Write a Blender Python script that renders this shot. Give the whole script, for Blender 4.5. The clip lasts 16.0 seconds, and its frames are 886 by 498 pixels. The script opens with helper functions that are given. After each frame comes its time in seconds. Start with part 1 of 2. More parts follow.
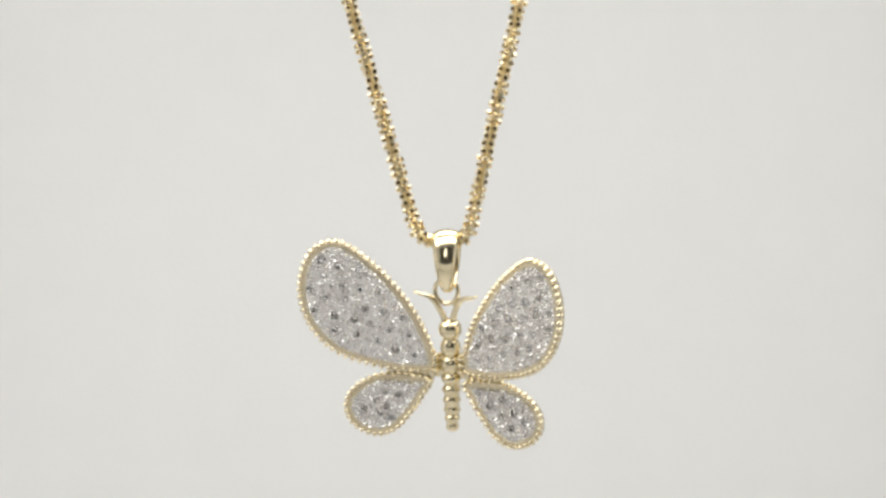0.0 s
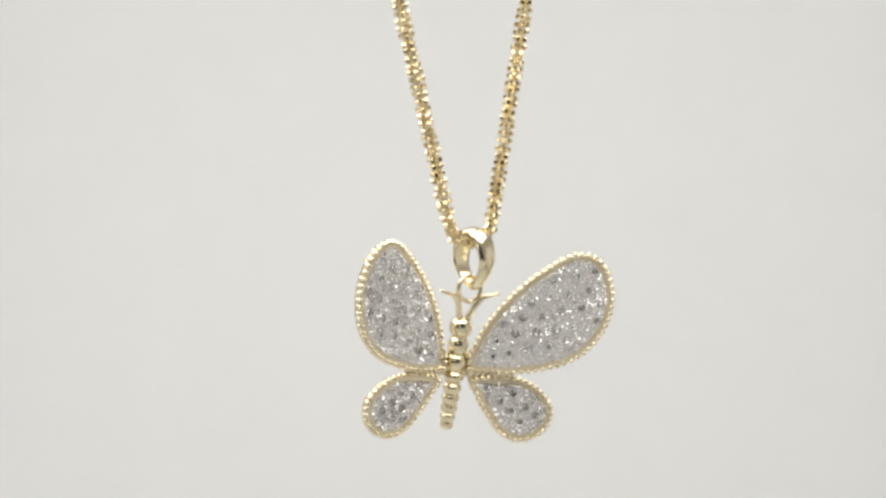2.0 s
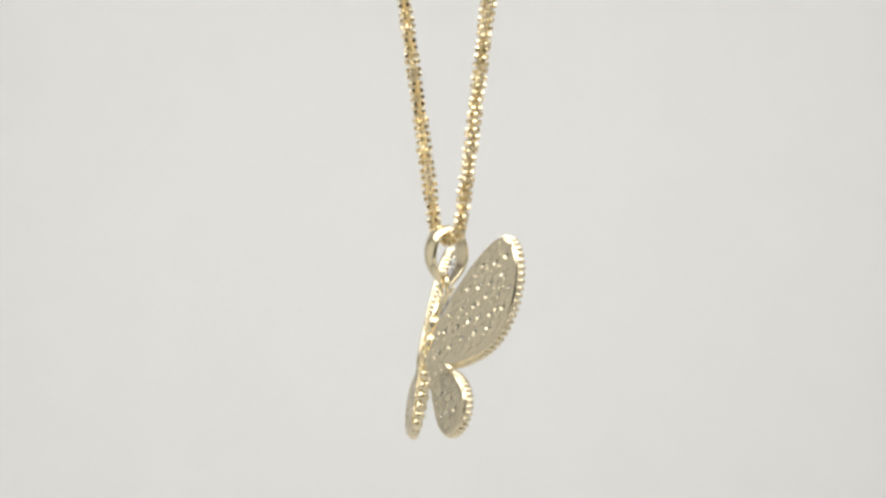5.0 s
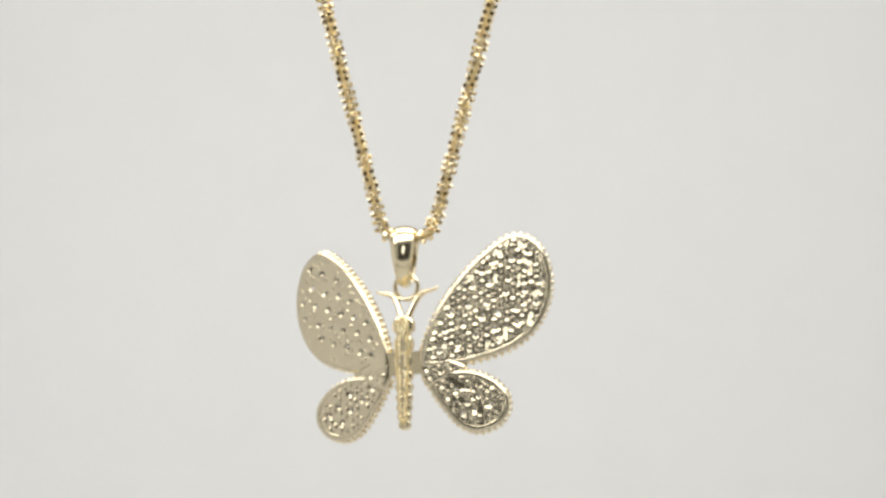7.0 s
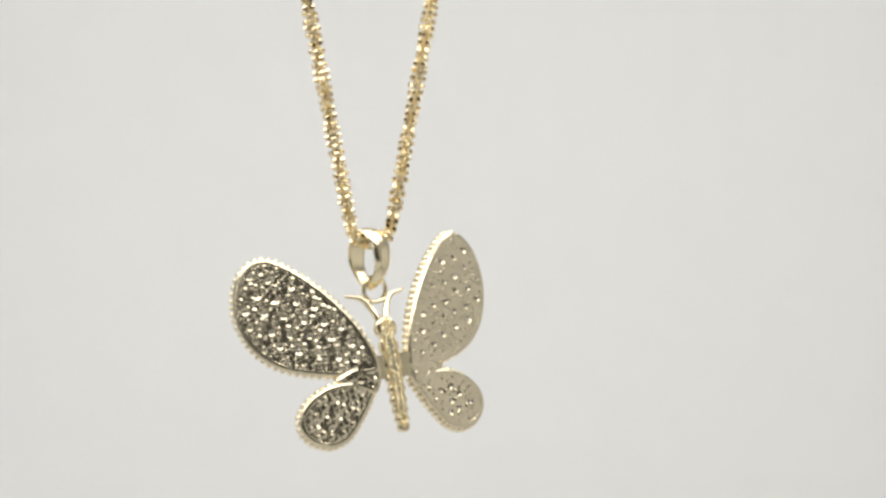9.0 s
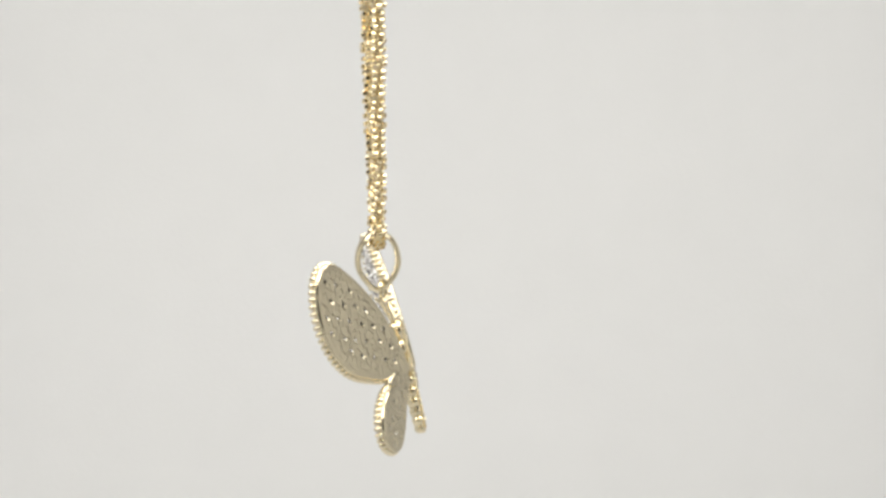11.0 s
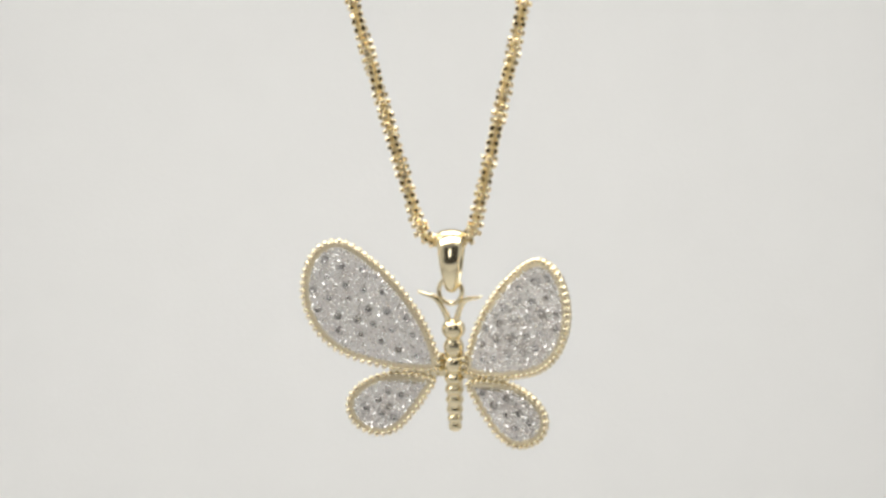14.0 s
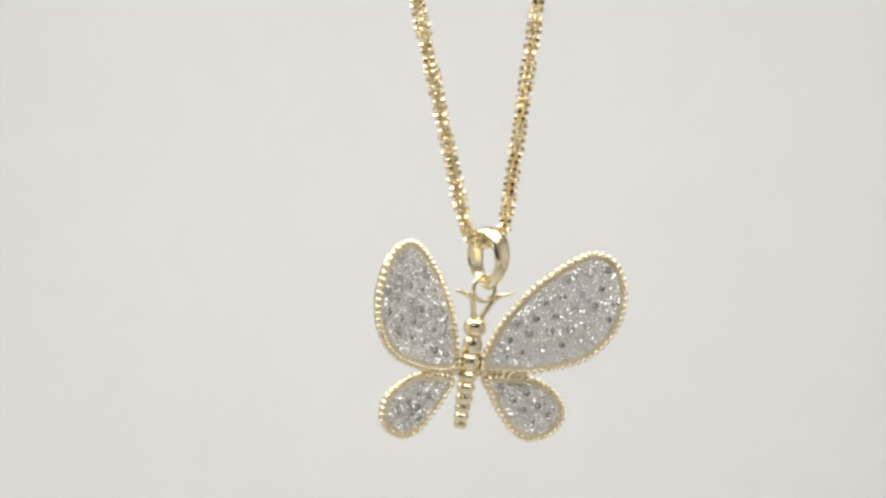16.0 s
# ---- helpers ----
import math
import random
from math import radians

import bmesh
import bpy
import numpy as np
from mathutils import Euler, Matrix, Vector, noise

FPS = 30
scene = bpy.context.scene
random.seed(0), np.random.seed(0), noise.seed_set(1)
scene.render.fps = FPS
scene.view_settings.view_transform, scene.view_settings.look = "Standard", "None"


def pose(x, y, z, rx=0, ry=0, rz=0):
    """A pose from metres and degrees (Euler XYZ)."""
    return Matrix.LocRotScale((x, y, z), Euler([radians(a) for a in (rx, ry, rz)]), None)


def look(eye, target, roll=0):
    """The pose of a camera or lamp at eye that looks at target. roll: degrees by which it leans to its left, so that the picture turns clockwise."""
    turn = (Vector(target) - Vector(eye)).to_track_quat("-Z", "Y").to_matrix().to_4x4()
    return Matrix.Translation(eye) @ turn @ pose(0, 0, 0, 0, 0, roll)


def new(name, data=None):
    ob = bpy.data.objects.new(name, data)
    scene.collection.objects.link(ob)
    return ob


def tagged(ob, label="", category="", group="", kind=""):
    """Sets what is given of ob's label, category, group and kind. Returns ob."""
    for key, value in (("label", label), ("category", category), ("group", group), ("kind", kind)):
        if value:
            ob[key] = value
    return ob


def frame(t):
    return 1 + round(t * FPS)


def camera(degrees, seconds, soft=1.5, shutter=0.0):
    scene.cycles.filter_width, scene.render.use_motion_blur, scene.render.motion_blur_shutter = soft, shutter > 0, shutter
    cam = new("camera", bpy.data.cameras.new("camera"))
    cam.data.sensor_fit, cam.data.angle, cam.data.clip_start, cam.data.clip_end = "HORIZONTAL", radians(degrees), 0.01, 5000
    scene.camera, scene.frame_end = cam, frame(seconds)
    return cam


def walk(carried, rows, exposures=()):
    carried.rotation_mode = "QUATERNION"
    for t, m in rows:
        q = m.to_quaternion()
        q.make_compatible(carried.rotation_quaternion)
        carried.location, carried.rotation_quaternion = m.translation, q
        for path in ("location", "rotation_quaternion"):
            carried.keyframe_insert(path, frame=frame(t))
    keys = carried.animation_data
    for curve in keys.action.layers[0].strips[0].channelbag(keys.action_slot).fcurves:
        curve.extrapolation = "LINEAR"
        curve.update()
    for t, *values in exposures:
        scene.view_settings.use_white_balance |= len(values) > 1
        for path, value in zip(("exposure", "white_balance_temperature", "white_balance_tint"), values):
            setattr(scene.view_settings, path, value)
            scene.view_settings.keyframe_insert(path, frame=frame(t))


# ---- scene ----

U = 5e-5                       # one drawing unit: 0.05 mm
MID = 0.16                     # height of the view's middle over the table
AXIS = -33.5                   # the turning axis, beside the view's middle

# ---- camera: stands still, looks slightly down ----
cam = camera(10.0, 16.0, soft=2.9)
TILT = radians(2.336)
FAR = 8961 * U
EYE = (0, -FAR * math.cos(TILT), MID + FAR * math.sin(TILT))
walk(cam, [(0.0, look(EYE, (0, 0, MID), -1.03)), (16.0, look(EYE, (0, 0, MID), -1.03))], [(0.0, 0.0), (16.0, 0.0)])

# ---- light ----
world = bpy.data.worlds.new("world")
scene.world = world
world.use_nodes = True
world.node_tree.nodes["Background"].inputs[0].default_value = (0.055, 0.053, 0.05, 1)
world.node_tree.nodes["Background"].inputs[1].default_value = 0.9


def area(name, eye, target, w, h, watts, colour):
    lamp = bpy.data.lights.new(name, "AREA")
    lamp.shape, lamp.size, lamp.size_y, lamp.energy, lamp.color = "RECTANGLE", w, h, watts, colour
    ob = new(name, lamp)
    ob.matrix_world = look(eye, target)
    return ob


LED = (1.0, 0.989, 0.960)
area("led_panel", (-0.014, -0.065, MID + 0.136), (-0.014, -0.062, 0), 0.34, 0.07, 0.430, LED)
area("led_panel", (-0.014, 0.05, MID + 0.136), (-0.014, 0.051, 0), 0.34, 0.07, 0.325, LED)
# a tall soft lamp over the lens
area("soft_lamp", (-0.040, -0.30, MID + 0.112), (0, 0, MID), 0.052, 0.12, 0.058, LED)


# ---- materials ----
def material(name, base, rough, metal=0.0, grain=0.0, grain_size=1e-4, bump=0.0, bump_size=1e-4, kind="noise", ior=1.5, transmission=0.0):
    """A principled surface with tone variation at two scales and fine relief, sizes in metres."""
    m = bpy.data.materials.new(name)
    m.use_nodes = True
    nodes, links = m.node_tree.nodes, m.node_tree.links
    p = nodes["Principled BSDF"]
    p.inputs["Roughness"].default_value, p.inputs["Metallic"].default_value = rough, metal
    p.inputs["IOR"].default_value, p.inputs["Transmission Weight"].default_value = ior, transmission
    p.inputs["Base Color"].default_value = (*base, 1)
    place = nodes.new("ShaderNodeTexCoord")
    if grain:
        small, large = nodes.new("ShaderNodeTexNoise"), nodes.new("ShaderNodeTexNoise")
        small.inputs["Scale"].default_value, large.inputs["Scale"].default_value = 1 / grain_size, 1 / (grain_size * 9)
        mixed = nodes.new("ShaderNodeMath")
        mixed.operation = "ADD"
        ramp = nodes.new("ShaderNodeMapRange")
        ramp.inputs["From Min"].default_value, ramp.inputs["From Max"].default_value = 0.6, 1.4
        tone = nodes.new("ShaderNodeMix")
        tone.data_type = "RGBA"
        tone.inputs["A"].default_value = (*[c * (1 - grain) for c in base], 1)
        tone.inputs["B"].default_value = (*[min(1, c * (1 + grain)) for c in base], 1)
        links.new(place.outputs["Object"], small.inputs["Vector"])
        links.new(place.outputs["Object"], large.inputs["Vector"])
        links.new(small.outputs["Fac"], mixed.inputs[0])
        links.new(large.outputs["Fac"], mixed.inputs[1])
        links.new(mixed.outputs[0], ramp.inputs["Value"])
        links.new(ramp.outputs[0], tone.inputs["Factor"])
        links.new(tone.outputs["Result"], p.inputs["Base Color"])
    if bump:
        relief = nodes.new("ShaderNodeTexVoronoi" if kind == "pits" else "ShaderNodeTexNoise")
        if kind == "pits":
            relief.feature = "SMOOTH_F1"
        relief.inputs["Scale"].default_value = 1 / bump_size
        up = nodes.new("ShaderNodeBump")
        up.inputs["Distance"].default_value = bump
        links.new(place.outputs["Object"], relief.inputs["Vector"])
        links.new(relief.outputs["Distance" if kind == "pits" else "Fac"], up.inputs["Height"])
        links.new(up.outputs["Normal"], p.inputs["Normal"])
    return m


GOLD = material("polished_gold", (0.88, 0.77, 0.53), 0.15, 1.0, 0.03, 2e-4, 2e-6, 3e-4)
GOLD_BEAD = material("beaded_gold", (0.92, 0.82, 0.60), 0.20, 1.0, 0.04, 2e-4, 2e-6, 2e-4)
GOLD_RIM = material("soft_gold", (0.92, 0.83, 0.63), 0.46, 1.0, 0.05, 2e-4, 4e-6, 2e-4)
GOLD_CHAIN = material("chain_gold", (0.95, 0.80, 0.52), 0.09, 1.0, 0.04, 2e-4)
GOLD_SATIN = material("satin_gold", (0.87, 0.71, 0.38), 0.40, 1.0, 0.08, 2e-4, 6e-6, 1.2e-4)
GOLD_CORE = material("pale_satin_gold", (0.95, 0.85, 0.60), 0.42, 1.0, 0.06, 2e-4, 4e-6, 1.2e-4)
GOLD_BACK = material("brushed_gold", (0.76, 0.675, 0.49), 0.20, 1.0, 0.04, 2e-4, 3e-5, 9e-4)
GRAIN = material("bright_rhodium", (1.0, 0.94, 0.91), 0.14, 1.0, 0.06, 1e-4)
SILVER = material("rhodium_white_gold", (1.0, 0.94, 0.91), 0.36, 1.0, 0.08, 1e-4, 1e-5, 1.2e-4)
DIAMOND = material("diamond", (0.66, 0.63, 0.59), 0.0, 0.0, ior=2.42, transmission=1.0)


def vary(m, dark, light):
    """Each object of the material takes its own tone between two colours."""
    nodes, links = m.node_tree.nodes, m.node_tree.links
    info, tone = nodes.new("ShaderNodeObjectInfo"), nodes.new("ShaderNodeMix")
    tone.data_type = "RGBA"
    tone.inputs["A"].default_value, tone.inputs["B"].default_value = (*dark, 1), (*light, 1)
    links.new(info.outputs["Random"], tone.inputs["Factor"])
    links.new(tone.outputs["Result"], nodes["Principled BSDF"].inputs["Base Color"])


vary(DIAMOND, (0.62, 0.56, 0.49), (1.0, 0.99, 0.98))
PAPER = material("white_paper", (0.80, 0.797, 0.788), 0.9, 0.0, 0.012, 6e-3, 2e-5, 8e-4)

# grey stands in for weaker light on the unseen front panels
DIMMED_CARD = material("dimmed_front_card", (0.46, 0.455, 0.44), 0.85, 0.0, 0.02, 6e-3, 2e-5, 8e-4)


# ---- mesh helpers ----
def part(name, bm, mat, parent=None, label="", smooth=True, kind=""):
    """One bmesh, drawn in units of U, as one mesh object under a thing or a part."""
    me = bpy.data.meshes.new(name)
    bmesh.ops.recalc_face_normals(bm, faces=bm.faces)
    bm.to_mesh(me)
    bm.free()
    me.materials.append(mat)
    for f in me.polygons:
        f.use_smooth = smooth
    ob = new(name, me)
    ob.parent = parent
    return tagged(ob, label, kind=kind)


def scaled(bm):
    bmesh.ops.scale(bm, vec=(U, U, U), verts=bm.verts)
    return bm


def closed_curve(control, count):
    """Points at even steps along a smooth closed curve through the control points."""
    n, dense = len(control), []
    c = [Vector(p) for p in control]
    for i in range(n):
        a, b, d, e = c[i - 1], c[i], c[(i + 1) % n], c[(i + 2) % n]
        for k in range(24):
            t = k / 24
            dense.append(0.5 * (2 * b + (d - a) * t + (2 * a - 5 * b + 4 * d - e) * t * t + (3 * b - a - 3 * d + e) * t ** 3))
    return even(dense + [dense[0]], count)[:-1]


def even(dense, count):
    """count + 1 points at even steps along a polyline."""
    run = [0.0]
    for a, b in zip(dense, dense[1:]):
        run.append(run[-1] + (b - a).length)
    out, j = [], 0
    for k in range(count + 1):
        s = run[-1] * k / count
        while j < len(run) - 2 and run[j + 1] < s:
            j += 1
        out.append(dense[j].lerp(dense[j + 1], min(1, (s - run[j]) / max(1e-9, run[j + 1] - run[j]))))
    return out


def inset(loop, d):
    """A closed planar loop (anticlockwise) moved inwards by d."""
    out, n = [], len(loop)
    for i in range(n):
        t = (loop[(i + 1) % n] - loop[i - 1]).normalized()
        out.append(loop[i] + Vector((-t.y, t.x)) * d)
    return out


def inside(p, loop):
    hit = False
    for a, b in zip(loop, loop[1:] + loop[:1]):
        if (a.y > p.y) != (b.y > p.y) and p.x < (b.x - a.x) * (p.y - a.y) / (b.y - a.y) + a.x:
            hit = not hit
    return hit


def gap(p, loop):
    return min((p - q).length for q in loop)


def tube(path, radius, sides=8, closed=False):
    """A round bar along a list of points; radius may be a list."""
    bm, rings, n = bmesh.new(), [], len(path)
    side = Vector((0.31, 0.9, 0.2))
    for i, p in enumerate(path):
        a = path[i - 1] if i or closed else path[0]
        b = path[(i + 1) % n] if i < n - 1 or closed else path[-1]
        t = (b - a).normalized()
        side = (side - t * side.dot(t)).normalized()
        r = radius[i] if isinstance(radius, list) else radius
        rings.append([bm.verts.new(p + (side * math.cos(k * math.tau / sides) + t.cross(side) * math.sin(k * math.tau / sides)) * r) for k in range(sides)])
    for i in range(n if closed else n - 1):
        a, b = rings[i], rings[(i + 1) % n]
        shift = min(range(sides), key=lambda s: (a[0].co - b[s].co).length) if closed and i == n - 1 else 0
        for k in range(sides):
            bm.faces.new((a[k], a[(k + 1) % sides], b[(k + 1 + shift) % sides], b[(k + shift) % sides]))
    if not closed:
        bm.faces.new(rings[0])
        bm.faces.new(rings[-1])
    return bm


# ---- the light box: table, backdrop, sides, roof, and the dark room in front ----
def slab(name, x0, y0, z0, x1, y1, z1, mat, label, category):
    bm = bmesh.new()
    bmesh.ops.create_cube(bm, size=1)
    bmesh.ops.transform(bm, matrix=Matrix.LocRotScale(((x0 + x1) / 2, (y0 + y1) / 2, (z0 + z1) / 2), None, (x1 - x0, y1 - y0, z1 - z0)), verts=bm.verts)
    return tagged(part(name, bm, mat, None, "", False), label, category, "", "structure")


BACK, FRONT, SIDE, ROOF = 0.20, -0.16, 0.26, MID + 0.14


def build_box():
    bm = bmesh.new()
    prof = [(FRONT, 0.0), (BACK - 0.08, 0.0)]
    prof += [(BACK - 0.08 + 0.08 * math.sin(a), 0.08 - 0.08 * math.cos(a)) for a in [k * math.pi / 24 for k in range(1, 13)]]
    prof += [(BACK, ROOF)]
    lip = [(y + 0.003 * (y >= BACK - 1e-6), z - 0.003 * (y < BACK - 1e-6)) for y, z in prof]
    rows = [[bm.verts.new((x, y, z)) for y, z in prof] + [bm.verts.new((x, y, z)) for y, z in reversed(lip)] for x in (-SIDE, SIDE)]
    n = len(rows[0])
    for k in range(n):
        bm.faces.new((rows[0][k], rows[0][(k + 1) % n], rows[1][(k + 1) % n], rows[1][k]))
    bm.faces.new(rows[0])
    bm.faces.new(rows[1])
    ob = part("backdrop", bm, PAPER)
    tagged(ob, "plain off-white matte paper sweep behind and below", "backdrop", "", "structure")
    slab("wall_west", -SIDE - 0.004, FRONT, 0, -SIDE, BACK, ROOF, PAPER, "white matte side wall of the light box", "wall")
    slab("wall_east", SIDE, FRONT, 0, SIDE + 0.004, BACK, ROOF, PAPER, "white matte side wall of the light box", "wall")
    slab("ceiling", -SIDE, FRONT, ROOF, SIDE, BACK, ROOF + 0.004, PAPER, "white matte roof of the light box", "ceiling")
    slab("table", -0.5, -0.8, -0.034, 0.5, 0.35, -0.004, PAPER, "plain white table under the light box", "table")
    lo = MID - 0.050
    slab("wall_front", -SIDE, FRONT - 0.004, 0.001, SIDE, FRONT, lo, PAPER, "white matte lower front of the light box", "wall")
    # unseen panels, darkened in colour so the gold mirrors less brightness
    slab("front_west", -SIDE, FRONT - 0.004, lo, -0.135, FRONT, ROOF, DIMMED_CARD, "unseen card beside the window, greyed to dim its reflection in the gold", "wall")
    slab("front_east", 0.148, FRONT - 0.004, lo, SIDE, FRONT, ROOF, DIMMED_CARD, "unseen card beside the window, greyed to dim its reflection in the gold", "wall")


build_box()

# ---- the pendant ----
# its own space: x to its right wing, z up along the body, -y to its front
JOINT = Vector((52, -32, -201))
UP = Vector((0.04808, -0.20529, 0.97752)).normalized()
RIGHT = Vector((0.98561, -0.14905, -0.07978))
RIGHT = (RIGHT - UP * RIGHT.dot(UP)).normalized()
AHEAD = RIGHT.cross(UP)
TURN = Matrix((RIGHT, -AHEAD, UP)).transposed().to_4x4()
HANG = Matrix.Translation(JOINT * U) @ TURN      # pendant in the turning space


def own(p):
    """A point of the turning space in the pendant's own space, in units."""
    return TURN.to_3x3().transposed() @ (Vector(p) - JOINT)


class Wing:
    """A flat, tilted wing: outline in its plan, lift ahead as a slope of the plan."""

    def __init__(self, side, control, slope, count):
        self.side, self.slope = side, slope
        loop = closed_curve(control, count)
        area2 = sum(a.x * b.y - a.y * b.x for a, b in zip(loop, loop[1:] + loop[:1]))
        self.loop = loop if area2 > 0 else loop[::-1]
        a, b, _ = slope
        self.normal = Vector((-a * side, -1.0, -b)).normalized()
        if self.normal.y > 0:
            self.normal.negate()

    def at(self, p, h=0.0):
        a, b, c = self.slope
        flat = Vector((p.x * self.side, -(a * p.x + b * p.y + c), p.y))
        return flat + self.normal * h

    def turn(self, spin=0.0):
        """Turns z to the wing's normal."""
        q = self.normal.to_track_quat("Z", "X")
        return q.to_matrix().to_4x4() @ Matrix.Rotation(spin, 4, "Z")


UPPER = [(26, -8), (45, 71), (95, 151), (158, 211), (198, 223), (232, 201), (250, 152), (247, 100), (225, 52), (188, 18), (135, -3), (80, -14)]
LOWER = [(33, -26), (105, -17), (153, -31), (185, -60), (189, -92), (170, -119), (132, -132), (96, -120), (66, -88), (45, -58)]
# plan scale along x and z, then the slope
UPPER_SLOPE = {-1: (0.360, 0.002, -7.6), 1: (0.387, 0.002, -9.6)}
UPPER_SCALE = {-1: (1.006, 1.012), 1: (1.009, 0.997)}
LOWER_SLOPE = {-1: (0.195, -0.016, 4.6), 1: (0.139, -0.055, 5.8)}
LOWER_SCALE = {-1: (0.985, 1.022), 1: (1.008, 1.015)}


def bead_mesh():
    bm = bmesh.new()
    bmesh.ops.create_uvsphere(bm, u_segments=10, v_segments=8, radius=5.0)
    for v in bm.verts:
        v.co.x *= 1.02
        v.co.y *= 1.12
        v.co.z = math.copysign(7.6 * abs(v.co.z / 5.0) ** 0.8, v.co.z)
    scaled(bm)
    me = bpy.data.meshes.new("bead")
    bm.to_mesh(me)
    bm.free()
    me.materials.append(GOLD_BEAD)
    for f in me.polygons:
        f.use_smooth = True
    return me


def diamond_mesh(r):
    """A brilliant: table, star and girdle facets, short pavilion."""
    bm = bmesh.new()
    table = [bm.verts.new((0.55 * r * math.cos(k * math.tau / 8), 0.55 * r * math.sin(k * math.tau / 8), 0.62 * r)) for k in range(8)]
    mid = [bm.verts.new((0.84 * r * math.cos((k + 0.5) * math.tau / 8), 0.84 * r * math.sin((k + 0.5) * math.tau / 8), 0.42 * r)) for k in range(8)]
    girdle = [bm.verts.new((r * math.cos(k * math.tau / 8), r * math.sin(k * math.tau / 8), 0.2 * r)) for k in range(8)]
    tip = bm.verts.new((0, 0, -0.55 * r))
    bm.faces.new(table)
    for k in range(8):
        j = (k + 1) % 8
        bm.faces.new((table[k], mid[k], table[j]))
        bm.faces.new((table[k], girdle[k], mid[k]))
        bm.faces.new((table[j], mid[k], girdle[j]))
        bm.faces.new((mid[k], girdle[k], girdle[j]))
        bm.faces.new((girdle[k], tip, girdle[j]))
    bmesh.ops.recalc_face_normals(bm, faces=bm.faces)
    scaled(bm)
    me = bpy.data.meshes.new("diamond")
    bm.to_mesh(me)
    bm.free()
    me.materials.append(DIAMOND)
    return me


def piece(name, me, parent, m):
    ob = new(name, me)
    ob.parent = parent
    ob.matrix_local = m
    return ob


def place(v):
    return Matrix.Translation(v * U)


def filled(bm, ring):
    """Triangulates a closed ring of vertices."""
    edges = [bm.edges.get((a, b)) or bm.edges.new((a, b)) for a, b in zip(ring, ring[1:] + ring[:1])]
    return bmesh.ops.triangle_fill(bm, edges=edges, use_beauty=True)


def back_field(w, field, h, apart, parent, rng, holes, fade):
    """The cast back: a sheet of low pebbles at uneven steps, pitted where the stones show through."""
    pts = np.array([tuple(p) for p in field])
    fine = 1.5
    xs = np.arange(pts[:, 0].min(), pts[:, 0].max() + fine, fine)
    zs = np.arange(pts[:, 1].min(), pts[:, 1].max() + fine, fine)
    gx, gz = np.meshgrid(xs, zs, indexing="ij")
    within = np.zeros(gx.shape, bool)
    edge = np.full(gx.shape, 1e9)
    for (ax, az), (bx, bz) in zip(pts, np.roll(pts, -1, 0)):
        if az != bz:
            within ^= ((az > gz) != (bz > gz)) & (gx < (bx - ax) * (gz - az) / (bz - az) + ax)
        edge = np.minimum(edge, np.hypot(gx - ax, gz - az))
    mid = Vector(pts.mean(0))
    high = np.zeros(gx.shape)
    for i in range(-18, 19):
        for j in range(-18, 19):
            q = Vector((i + 0.5 * (j % 2), j * 0.87)) * apart
            q.rotate(Matrix.Rotation(0.5, 2))
            q += mid + Vector((rng.uniform(-2.4, 2.4), rng.uniform(-2.4, 2.4)))
            r, tall = apart * rng.uniform(0.46, 0.62), rng.uniform(1.0, 2.3)
            if rng.random() > 0.12:
                high = np.maximum(high, tall * np.clip(1 - ((gx - q.x) ** 2 + (gz - q.y) ** 2) / r ** 2, 0, 1))
    high *= np.clip((edge - 1) / fade, 0, 1)
    for q in holes:
        far = np.hypot(gx - q.x, gz - q.y)
        high = np.where(far < 8.0, np.minimum(high, 1.1) * np.clip((far - 4) / 4, 0, 1) - 1.2 * np.clip((5.6 - far) / 1.4, 0, 1), high)
    number = np.full(gx.shape, -1)
    number[within] = np.arange(within.sum())
    verts = [w.at(Vector((x, z)), h - up) * U for x, z, up in zip(gx[within], gz[within], high[within])]
    quads = np.stack([number[:-1, :-1], number[1:, :-1], number[1:, 1:], number[:-1, 1:]], -1).reshape(-1, 4)
    quads = quads[(quads >= 0).all(1)]
    open_at = np.zeros(gx.shape, bool)
    for q in holes:
        open_at |= np.hypot(gx - q.x, gz - q.y) < 4.6
    clear = np.append(open_at[within], False)
    quads = quads[~clear[quads].all(1)]
    if w.side < 0:
        quads = quads[:, ::-1]
    me = bpy.data.meshes.new("back_sheet")
    me.from_pydata(verts, [], quads.tolist())
    me.materials.append(GOLD_BACK)
    for f in me.polygons:
        f.use_smooth = True
    ob = new("back_sheet", me)
    ob.parent = parent
    return tagged(ob, "pebbled yellow gold back with pits behind the stones")


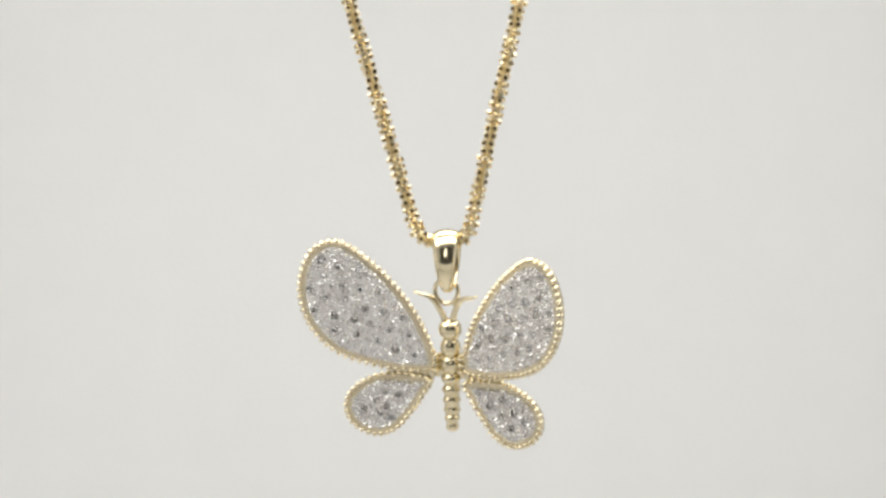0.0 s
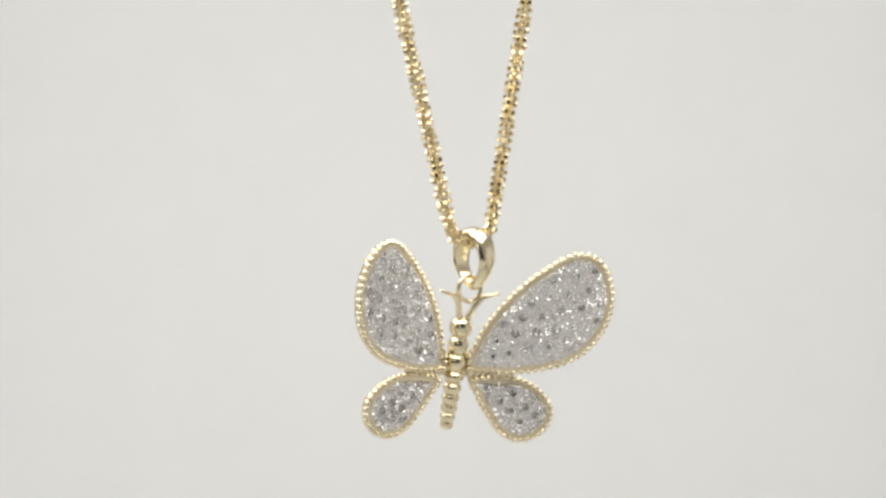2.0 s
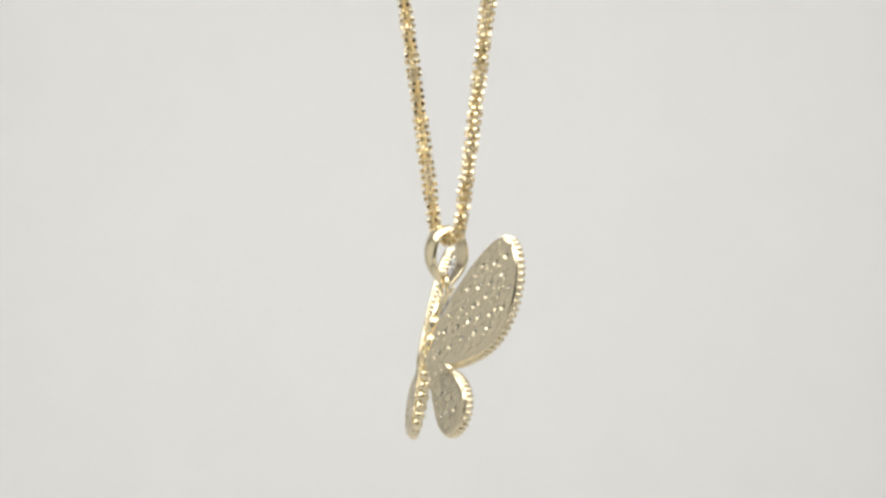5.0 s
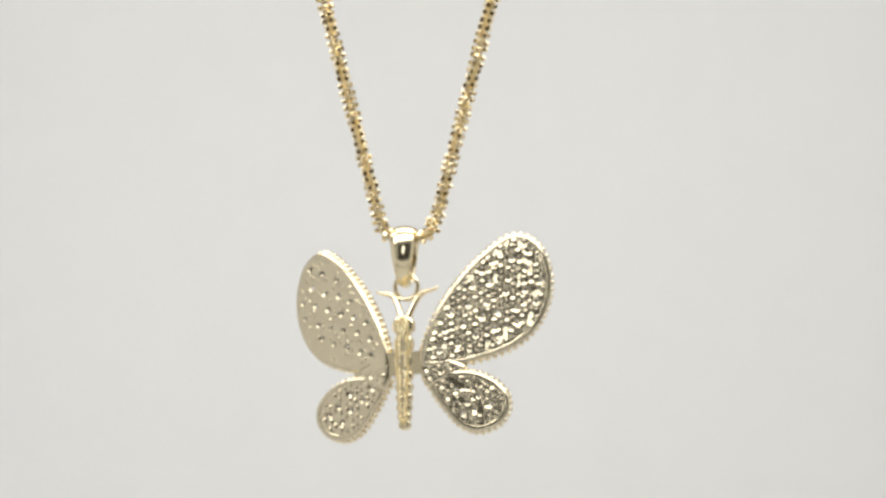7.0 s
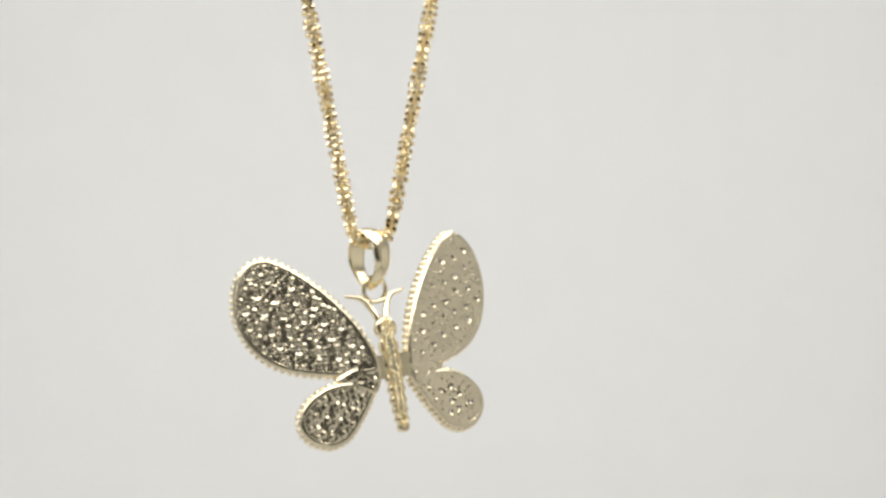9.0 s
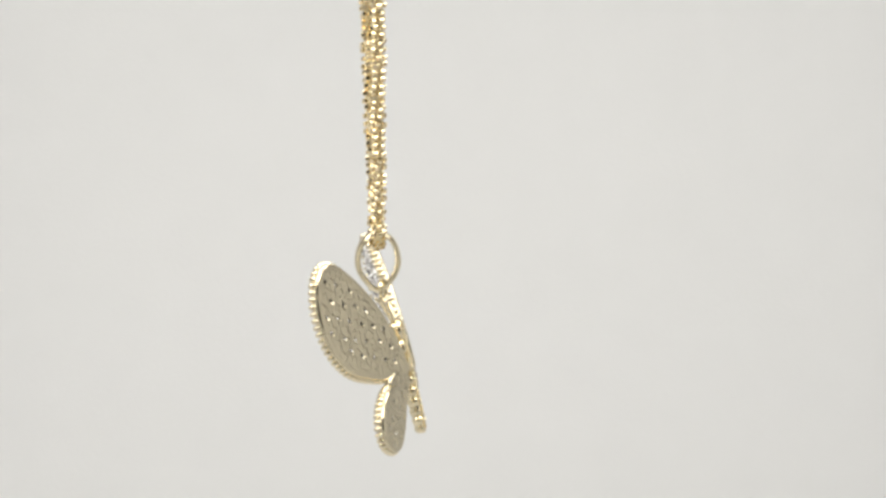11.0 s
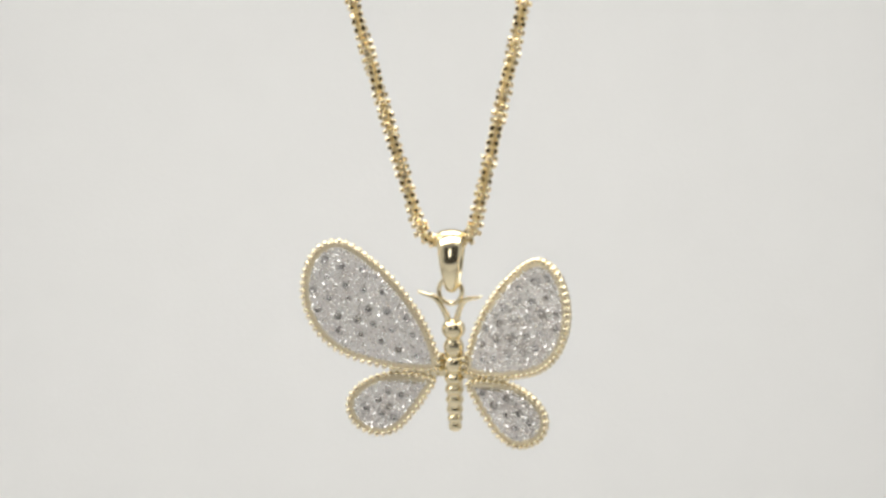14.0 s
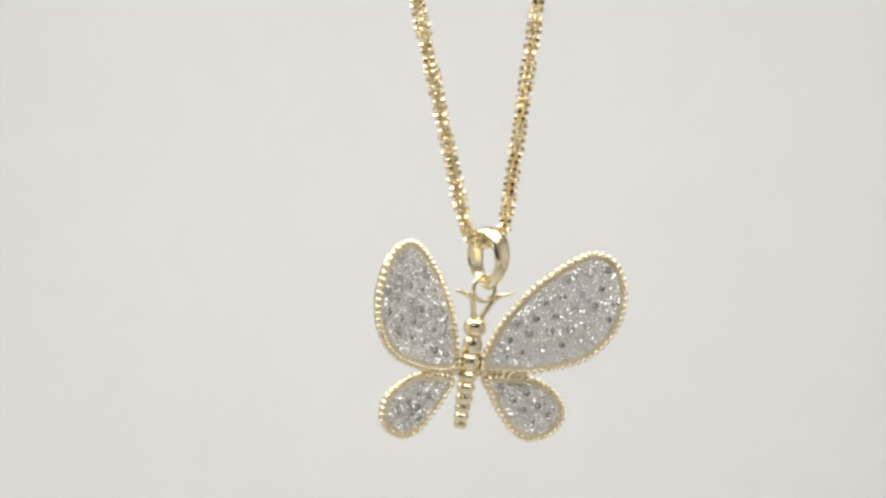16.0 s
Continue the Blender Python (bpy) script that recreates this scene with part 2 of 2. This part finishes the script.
def build_wing(name, pendant, side, control, scale, slope, beads, step, domes, rng, label):
    w = Wing(side, [(x * scale[0], z * scale[1]) for x, z in control], slope, beads * 2)
    rim, bed = inset(w.loop, 3.2), inset(w.loop, 14.4)
    # the cast plate: back, rim wall and the ledge inside it
    bm = bmesh.new()
    rings = [[bm.verts.new(w.at(p, h)) for p in lp] for lp, h in ((inset(w.loop, 4), -7), (inset(w.loop, 2.8), -6.6), (inset(w.loop, 3.0), -4.5), (inset(w.loop, 4), 1.5), (inset(w.loop, 7.5), 2.6), (inset(w.loop, 10.4), 3.6), (inset(w.loop, 12.6), 3.7), (inset(w.loop, 13.9), 1.0))]
    n = len(w.loop)
    for a, b in zip(rings, rings[1:]):
        for k in range(n):
            bm.faces.new((a[k], a[(k + 1) % n], b[(k + 1) % n], b[k]))
    filled(bm, rings[-1])
    wing = part(name, scaled(bm), GOLD_RIM, pendant, label)
    # the smooth border of the back, rolled over at the edge
    bm = bmesh.new()
    rings = [[bm.verts.new(w.at(p, h)) for p in inset(w.loop, d)] for d, h in ((3.6, -5.6), (2.8, -8.0), (3.2, -9.6), (4.5, -11.1), (6.6, -12.2), (8.8, -12.7), (10.6, -12.8), (12.0, -12.5), (13.4, -11.8))]
    for a, b in zip(rings, rings[1:]):
        for k in range(n):
            bm.faces.new((a[k], a[(k + 1) % n], b[(k + 1) % n], b[k]))
    part("back_border", scaled(bm), GOLD_BACK, wing, "smooth gold border of the back")
    # the white pave bed
    bm = bmesh.new()
    low = [bm.verts.new(w.at(p, 0.4)) for p in inset(w.loop, 13.4)]
    top = [bm.verts.new(w.at(p, 2.6)) for p in bed]
    for k in range(n):
        bm.faces.new((low[k], low[(k + 1) % n], top[(k + 1) % n], top[k]))
    filled(bm, top)
    part("pave_bed", scaled(bm), SILVER, wing, "white rhodium-plated bed", False)
    # beaded edge
    for k in range(beads):
        p = w.loop[2 * k].lerp(rim[2 * k], 1.0)
        along = w.at(w.loop[(2 * k + 1) % n]) - w.at(w.loop[2 * k - 1])
        along.normalize()
        spin = Matrix((along, w.normal.cross(along), w.normal)).transposed().to_4x4()
        piece("bead", BEAD, wing, place(w.at(p, 0.6)) @ spin)
    # diamonds on a slanted net
    lo, hi = Vector((min(p.x for p in bed), min(p.y for p in bed))), Vector((max(p.x for p in bed), max(p.y for p in bed)))
    stones, lean = [], radians(18)
    for i in range(-14, 15):
        for j in range(-14, 15):
            q = Vector((i + 0.5 * (j % 2), j * 0.87)) * step
            q = (lo + hi) / 2 + Vector((q.x * math.cos(lean) - q.y * math.sin(lean), q.x * math.sin(lean) + q.y * math.cos(lean)))
            q += Vector((rng.uniform(-4.5, 4.5), rng.uniform(-4.5, 4.5)))
            if inside(q, bed) and gap(q, bed) > 5.5:
                stones.append(q)
    for q in stones:
        tilt = Matrix.Rotation(rng.uniform(-0.3, 0.3), 4, "X") @ Matrix.Rotation(rng.uniform(-0.3, 0.3), 4, "Y")
        size = rng.uniform(0.72, 1.1)
        piece("diamond", STONE, wing, place(w.at(q, 6.0 - size)) @ w.turn(rng.uniform(0, 6.3)) @ tilt @ Matrix.Scale(size, 4))
        piece("stone_tip", TIP, wing, place(w.at(q + Vector((rng.uniform(-1.4, 1.4), rng.uniform(-1.4, 1.4))), -10.2)) @ w.turn(rng.uniform(0, 6)) @ tilt)
    back_field(w, inset(w.loop, 10.5), -12.1, domes, wing, rng, stones, 5)
    # grains between the stones
    bm, laid = bmesh.new(), []
    for _ in range(11000):
        q = Vector((rng.uniform(lo.x, hi.x), rng.uniform(lo.y, hi.y)))
        if not inside(q, bed) or any((q - s).length < 7.6 for s in stones) or any((q - s).length < 5.3 for s in laid):
            continue
        laid.append(q)
        m = place(w.at(q, 4.9)) @ w.turn(rng.uniform(0, 6.3)) @ Matrix.Rotation(rng.uniform(0, 3), 4, "X")
        bmesh.ops.create_icosphere(bm, subdivisions=1, radius=rng.uniform(2.4, 3.3) * U, matrix=m)
    grains = part("pave_grain", bm, GRAIN, wing, "sparkling white metal grains", True, "stuff")
    for f in grains.data.polygons:
        f.use_smooth = f.index // 20 % 5 > 2
    return wing


def tip_mesh():
    """The point of a stone that shows in a pit of the back."""
    bm = bmesh.new()
    rows = [[bm.verts.new((r * math.cos(k * math.tau / 8), r * math.sin(k * math.tau / 8), z)) for k in range(8)] for r, z in ((3.5, 0.8), (2.4, -0.6))]
    for k in range(8):
        bm.faces.new((rows[0][k], rows[0][(k + 1) % 8], rows[1][(k + 1) % 8], rows[1][k]))
    tip = bm.verts.new((0, 0, -2.2))
    for k in range(8):
        bm.faces.new((rows[1][k], rows[1][(k + 1) % 8], tip))
    bm.faces.new(rows[0])
    bmesh.ops.recalc_face_normals(bm, faces=bm.faces)
    scaled(bm)
    me = bpy.data.meshes.new("stone_tip")
    bm.to_mesh(me)
    bm.free()
    me.materials.append(DIAMOND)
    return me


BEAD, STONE, TIP = bead_mesh(), diamond_mesh(7.0), tip_mesh()

# segments of the body: height, radius
SEGMENTS = [(64, 21.0, 18.5), (31, 18.5, 18.5), (0, 19, 17.5), (-26, 17.7, 11.5), (-46, 17.2, 10.5), (-65, 16.2, 10), (-83, 15.2, 9), (-99, 14, 8.5), (-114, 12, 9.5)]


def build_web(pendant, side):
    """The cast web that joins the two wings behind, near the body."""
    w = Wing(side, [(27, 10), (29, -28), (42, -48), (60, -40), (84, -30), (108, -16), (96, -6), (60, 6)], ((UPPER_SLOPE[side][0] + LOWER_SLOPE[side][0]) / 2, 0.0, (UPPER_SLOPE[side][2] + LOWER_SLOPE[side][2]) / 2), 40)
    bm, n = bmesh.new(), 40
    rings = [[bm.verts.new(w.at(p, h)) for p in inset(w.loop, d)] for d, h in ((1.5, -0.5), (0, -3), (0, -8.5), (2, -11.2), (5, -12.6))]
    for a, b in zip(rings, rings[1:]):
        for k in range(n):
            bm.faces.new((a[k], a[(k + 1) % n], b[(k + 1) % n], b[k]))
    filled(bm, rings[0])
    filled(bm, rings[4])
    web = part("wing_web", scaled(bm), GOLD_BACK, pendant, "gold web joining the wings behind", False)
    back_field(w, inset(w.loop, 5.0), -12.75, 10.4, web, random.Random(8), [Vector(q) for q in ((46, -6), (64, -20), (48, -30), (84, -14))], 4)
    for z in (13, 1, -11):
        piece("bead", BEAD, web, place(Vector((side * 23.5, -7, z))) @ Matrix.Rotation(math.pi / 2, 4, "X"))


def build_body(pendant):
    """A row of turned segments, rounded in front and cut flat behind."""
    bm, prof = bmesh.new(), []
    for k in range(0, 421):
        z = 84 - k * 0.51
        r = 0.0
        for h, rad, half in SEGMENTS:
            t = (z - h) / half
            if abs(t) < 1:
                r = max(r, rad * math.sqrt(1 - t * t) ** 0.8)
        if -113 < z < 66:
            r = max(r, 13.0 if z > -90 else 10)
        if r > 0.6 and k % 3 == 0:
            prof.append((z, r))
    rings = []
    for z, r in prof:
        ring = []
        for k in range(20):
            a = k * math.tau / 20
            y = -r * math.cos(a)
            ring.append(bm.verts.new((r * math.sin(a), min(y, 5.0 + 0.15 * r), z)))
        rings.append(ring)
    for a, b in zip(rings, rings[1:]):
        for k in range(20):
            bm.faces.new((a[k], a[(k + 1) % 20], b[(k + 1) % 20], b[k]))
    bm.faces.new(rings[0])
    bm.faces.new(rings[-1])
    part("body", scaled(bm), GOLD, pendant, "ribbed polished gold body")
    # raised strip behind: a round head, a tapered tail, a smooth edge round a grainy trough
    bm, rows, rng = bmesh.new(), [], random.Random(3)

    def half(z):
        head = math.sqrt(max(0.0, 1 - ((z - 62) / 18) ** 2)) * 18
        tail = min(16.5, 9 + (z + 106) * 0.066, 12 + (48 - z) * 0.35) * math.sqrt(max(0.0, min(1, (z + 116) / 12, (54 - z) / 8)))
        return max(head, tail, 0.8)

    for k in range(99):
        z = 79.5 - k * 1.99
        trough = 0.0 if z > 44 or z < -104 else 2.2
        rows.append([bm.verts.new((half(z) * u, y - trough * (abs(u) < 0.5), z)) for u, y in ((-1, 3), (-0.98, 5.5), (-0.86, 7.6), (-0.66, 8.6), (-0.45, 8.8), (0, 9.2), (0.45, 8.8), (0.66, 8.6), (0.86, 7.6), (0.98, 5.5), (1, 3))])
    for a, b in zip(rows, rows[1:]):
        for k in range(11):
            bm.faces.new((a[k], a[(k + 1) % 11], b[(k + 1) % 11], b[k]))
    bm.faces.new(rows[0])
    bm.faces.new(rows[-1])
    strip = part("back_strip", scaled(bm), GOLD_SATIN, pendant, "smooth-edged yellow gold strip behind the body")
    bm = bmesh.new()
    for k in range(52):
        z = 74 - k * 3.5
        wide = half(z) * 0.5
        for u in ((-0.9, 0.1, 0.95) if z > 46 else (-0.75, 0.7)):
            if rng.random() < 0.16:
                continue
            m = Matrix.Translation(Vector((u * wide + rng.uniform(-1, 1), 8.2 + rng.uniform(-1, 0.6), z + rng.uniform(-1, 1))) * U) @ Matrix.Rotation(rng.uniform(0, 6), 4, "Y") @ Matrix.Diagonal((1.25, 0.9, 0.9, 1))
            bmesh.ops.create_icosphere(bm, subdivisions=2, radius=rng.uniform(1.7, 3.0) * U, matrix=m)
    part("strip_grain", bm, GOLD, strip, "bright uneven gold grains", True, "stuff")
    for s in (-1, 1):
        bm = bmesh.new()
        bmesh.ops.create_cube(bm, size=1)
        bmesh.ops.bevel(bm, geom=bm.edges[:], offset=0.12, segments=2, affect="EDGES")
        bmesh.ops.transform(bm, matrix=Matrix.LocRotScale((s * 25, 3, -4), Euler((-0.05, 0, 0)), (30, 5, 42)), verts=bm.verts)
        part("bridge", scaled(bm), GOLD, pendant, "gold bridge from body to wing", False)


def build_antennae(pendant):
    for s in (-1, 1):
        path = [Vector((s * x, -y, z)) for x, y, z in ((7, 4, 78), (11, 7, 92), (17, 11, 106), (23, 13, 117), (31, 15, 124), (41, 16, 127), (51, 16, 128.5), (60, 16, 132))]
        path = even(path, 14)
        part("antenna", scaled(tube(path, [6, 5.9, 5.7, 5.5, 5.4, 5.3, 5.3, 5.3, 5.2, 4.9, 4.4, 3.8, 3.2, 2.6, 1.9], 8)), GOLD, pendant)
    path = even([Vector((x, -12, 118 - 3.5 * math.cos(x / 22 * 1.5))) for x in range(-24, 25, 4)], 10)
    part("crossbar", scaled(tube(path, 3.4, 8)), GOLD, pendant)
    path = [Vector((22 * math.cos(a), -12 + 3 * math.sin(a), 136 + 22 * math.sin(a))) for a in [k * math.tau / 36 for k in range(36)]]
    part("jump_ring", scaled(tube(path, 4.2, 8, True)), GOLD, pendant)


def build_bail(pendant):
    """A tapered loop: wide over the chain, narrow at the jump ring."""
    bm, rings, n = bmesh.new(), [], 56
    mid, high, deep = Vector((63.5, -80, -17)), 51.0, 36.0
    along = Vector((-0.13, 1, 0)).normalized()
    across = Vector((along.y, -along.x, 0))
    for k in range(n):
        a = k * math.tau / n
        s = math.sin(a)
        half = deep * math.cos(a) * (1 - 0.42 * (s < 0) * s * s)
        c = mid + along * half + Vector((0, 0, high * s))
        out = (along * math.cos(a) / deep + Vector((0, 0, s / high))).normalized()
        wide = 11.5 + 13 * max(0, (s + 1) / 2) ** 0.85
        ring = []
        for f, t in ((-1, -4.0), (-0.97, -1.4), (-0.74, 2.2), (-0.38, 4.6), (0, 5.4), (0.38, 4.6), (0.74, 2.2), (0.97, -1.4), (1, -4.0), (0.7, -4.6), (0, -4.2), (-0.7, -4.6)):
            ring.append(bm.verts.new(own(c + across * f * wide + out * t * 0.95)))
        rings.append(ring)
    for k in range(n):
        a, b = rings[k], rings[(k + 1) % n]
        for j in range(12):
            bm.faces.new((a[j], a[(j + 1) % 12], b[(j + 1) % 12], b[j]))
    part("bail", scaled(bm), GOLD, pendant, "tapered polished gold bail")


def build_pendant():
    pendant = new("butterfly_pendant")
    tagged(pendant, "yellow gold butterfly pendant with diamond-paved wings hanging from a chain", "pendant")
    rng = random.Random(5)
    for side in (-1, 1):
        build_wing("upper_wing", pendant, side, UPPER, UPPER_SCALE[side], UPPER_SLOPE[side], 58, 33, 11.6, rng, "upper wing paved with diamonds inside a beaded gold edge")
        build_wing("lower_wing", pendant, side, LOWER, LOWER_SCALE[side], LOWER_SLOPE[side], 36, 27, 13.0, rng, "small lower wing paved with diamonds, beaded gold edge")
        build_web(pendant, side)
    wings = set(pendant.children)
    build_body(pendant)
    build_antennae(pendant)
    for ob in set(pendant.children) - wings:
        ob.location.x = 2.5 * U
    build_bail(pendant)
    return pendant


# ---- the chain ----
def link_mesh(rng):
    """A cut link: four square-cut knobs round two crossed bars."""
    bm = bmesh.new()
    for k in range(4):
        a = (k + 0.5) * math.pi / 2
        m = Matrix.Translation((9.6 * math.cos(a), 9.6 * math.sin(a), rng.uniform(-2.0, 2.0))) @ Euler([rng.uniform(-0.05, 0.05) for _ in range(3)]).to_matrix().to_4x4()
        r = rng.uniform(3.8, 4.8)
        knob = bmesh.ops.create_cube(bm, size=2 * r, matrix=m)["verts"]
        bmesh.ops.bevel(bm, geom=list({e for v in knob for e in v.link_edges}), offset=0.36 * r, segments=1, affect="EDGES")
    for lean in (-0.5, 0.5):
        m = Matrix.Rotation(math.pi / 4, 4, "Z") @ Matrix.Rotation(lean, 4, "X") @ Matrix.Diagonal((13.5, 9.0, 15, 1))
        for v in bmesh.ops.create_cube(bm, size=1, matrix=m)["verts"]:
            for f in v.link_faces:
                f.material_index = 1
    scaled(bm)
    me = bpy.data.meshes.new("link")
    bm.to_mesh(me)
    bm.free()
    me.materials.append(GOLD_CHAIN)
    me.materials.append(GOLD_CORE)
    return me


def build_chain():
    chain = new("chain_necklace")
    tagged(chain, "sparkling yellow gold chain of flat-cut twisted links", "necklace")
    top = (ROOF - MID) / U
    left, right = Vector((-102, -97, 441)), Vector((200, -66, 440))
    low_l, low_r = Vector((7, -85, 44)), Vector((106, -76, 44))
    end_l = low_l + (left - low_l) * (top - 44) / 397
    end_r = low_r + (right - low_r) * (top - 44) / 396
    bend = [Vector((58 + 49 * math.cos(a), -80.5 + 4.5 * math.cos(a), 44 + 31 * math.sin(a))) for a in [math.pi + k * math.pi / 16 for k in range(17)]]
    dense = [end_l.lerp(low_l, k / 200) for k in range(200)] + bend + [low_r.lerp(end_r, k / 200) for k in range(1, 201)]
    total = sum((b - a).length for a, b in zip(dense, dense[1:]))
    pts = even(dense, int(total / 13.2))
    rng = random.Random(11)
    kinds = [link_mesh(rng) for _ in range(9)]
    rest = bmesh.new()
    for i in range(len(pts)):
        a, b = pts[max(0, i - 1)], pts[min(len(pts) - 1, i + 1)]
        q = (b - a).to_track_quat("Z", "Y").to_matrix().to_4x4()
        m = place(pts[i]) @ q @ Matrix.Rotation(i * radians(11) + rng.uniform(-0.5, 0.5), 4, "Z")
        me = kinds[rng.randrange(9)]
        if pts[i].z < 640:
            piece("link", me, chain, m)
        else:
            before = len(rest.verts)
            rest.from_mesh(me)
            rest.verts.ensure_lookup_table()
            bmesh.ops.transform(rest, matrix=m, verts=rest.verts[before:])
    part("upper_link", rest, GOLD_CHAIN, chain, "", False, "stuff").data.materials.append(GOLD_CORE)
    return chain


pendant = build_pendant()
chain = build_chain()

# seconds, lead of the turn in degrees, sway along x
SWAY = [(0.0, 0.79, -0.1), (0.5, -0.4, 1.8), (1.0, -0.99, 8.8), (1.5, 0.5, 6.3), (2.0, 0.23, -10.9), (2.5, -0.32, 15.0), (3.0, -0.6, 3.9), (3.5, -0.4, -17.6),
        (4.0, 0.3, 3), (4.5, 0.1, 2), (5.0, 0, -8), (5.5, -0.2, 6), (6.0, 0.3, 3.5), (6.5, -0.37, -1.5), (7.0, -0.91, 5.0), (7.5, -1.0, 5.1), (8.0, 0.1, 10.0), (8.5, 1.4, -3.3), (9.0, 0.76, 1.7),
        (9.5, 0.5, 6), (10.0, 0.2, -4), (10.5, -0.2, 4), (11.0, -0.5, 0), (11.5, 0.1, -22), (12.0, 0.4, -4.5), (12.5, 0.7, 5.0), (13.0, -1.2, -9.7), (13.5, -0.22, 1.8), (14.0, 0.04, 3.8),
        (14.5, 1.7, 4.7), (15.0, 0.25, 3.7), (15.5, -0.24, -3.5), (16.0, -0.19, 14.2)]


def motions():
    turning = [(t, pose((AXIS + s) * U, 0, MID, 0, 0, 25.918 * (t - 14.5) + lead)) for t, lead, s in SWAY]
    walk(chain, turning)
    walk(pendant, [(t, m @ HANG) for t, m in turning])


motions()
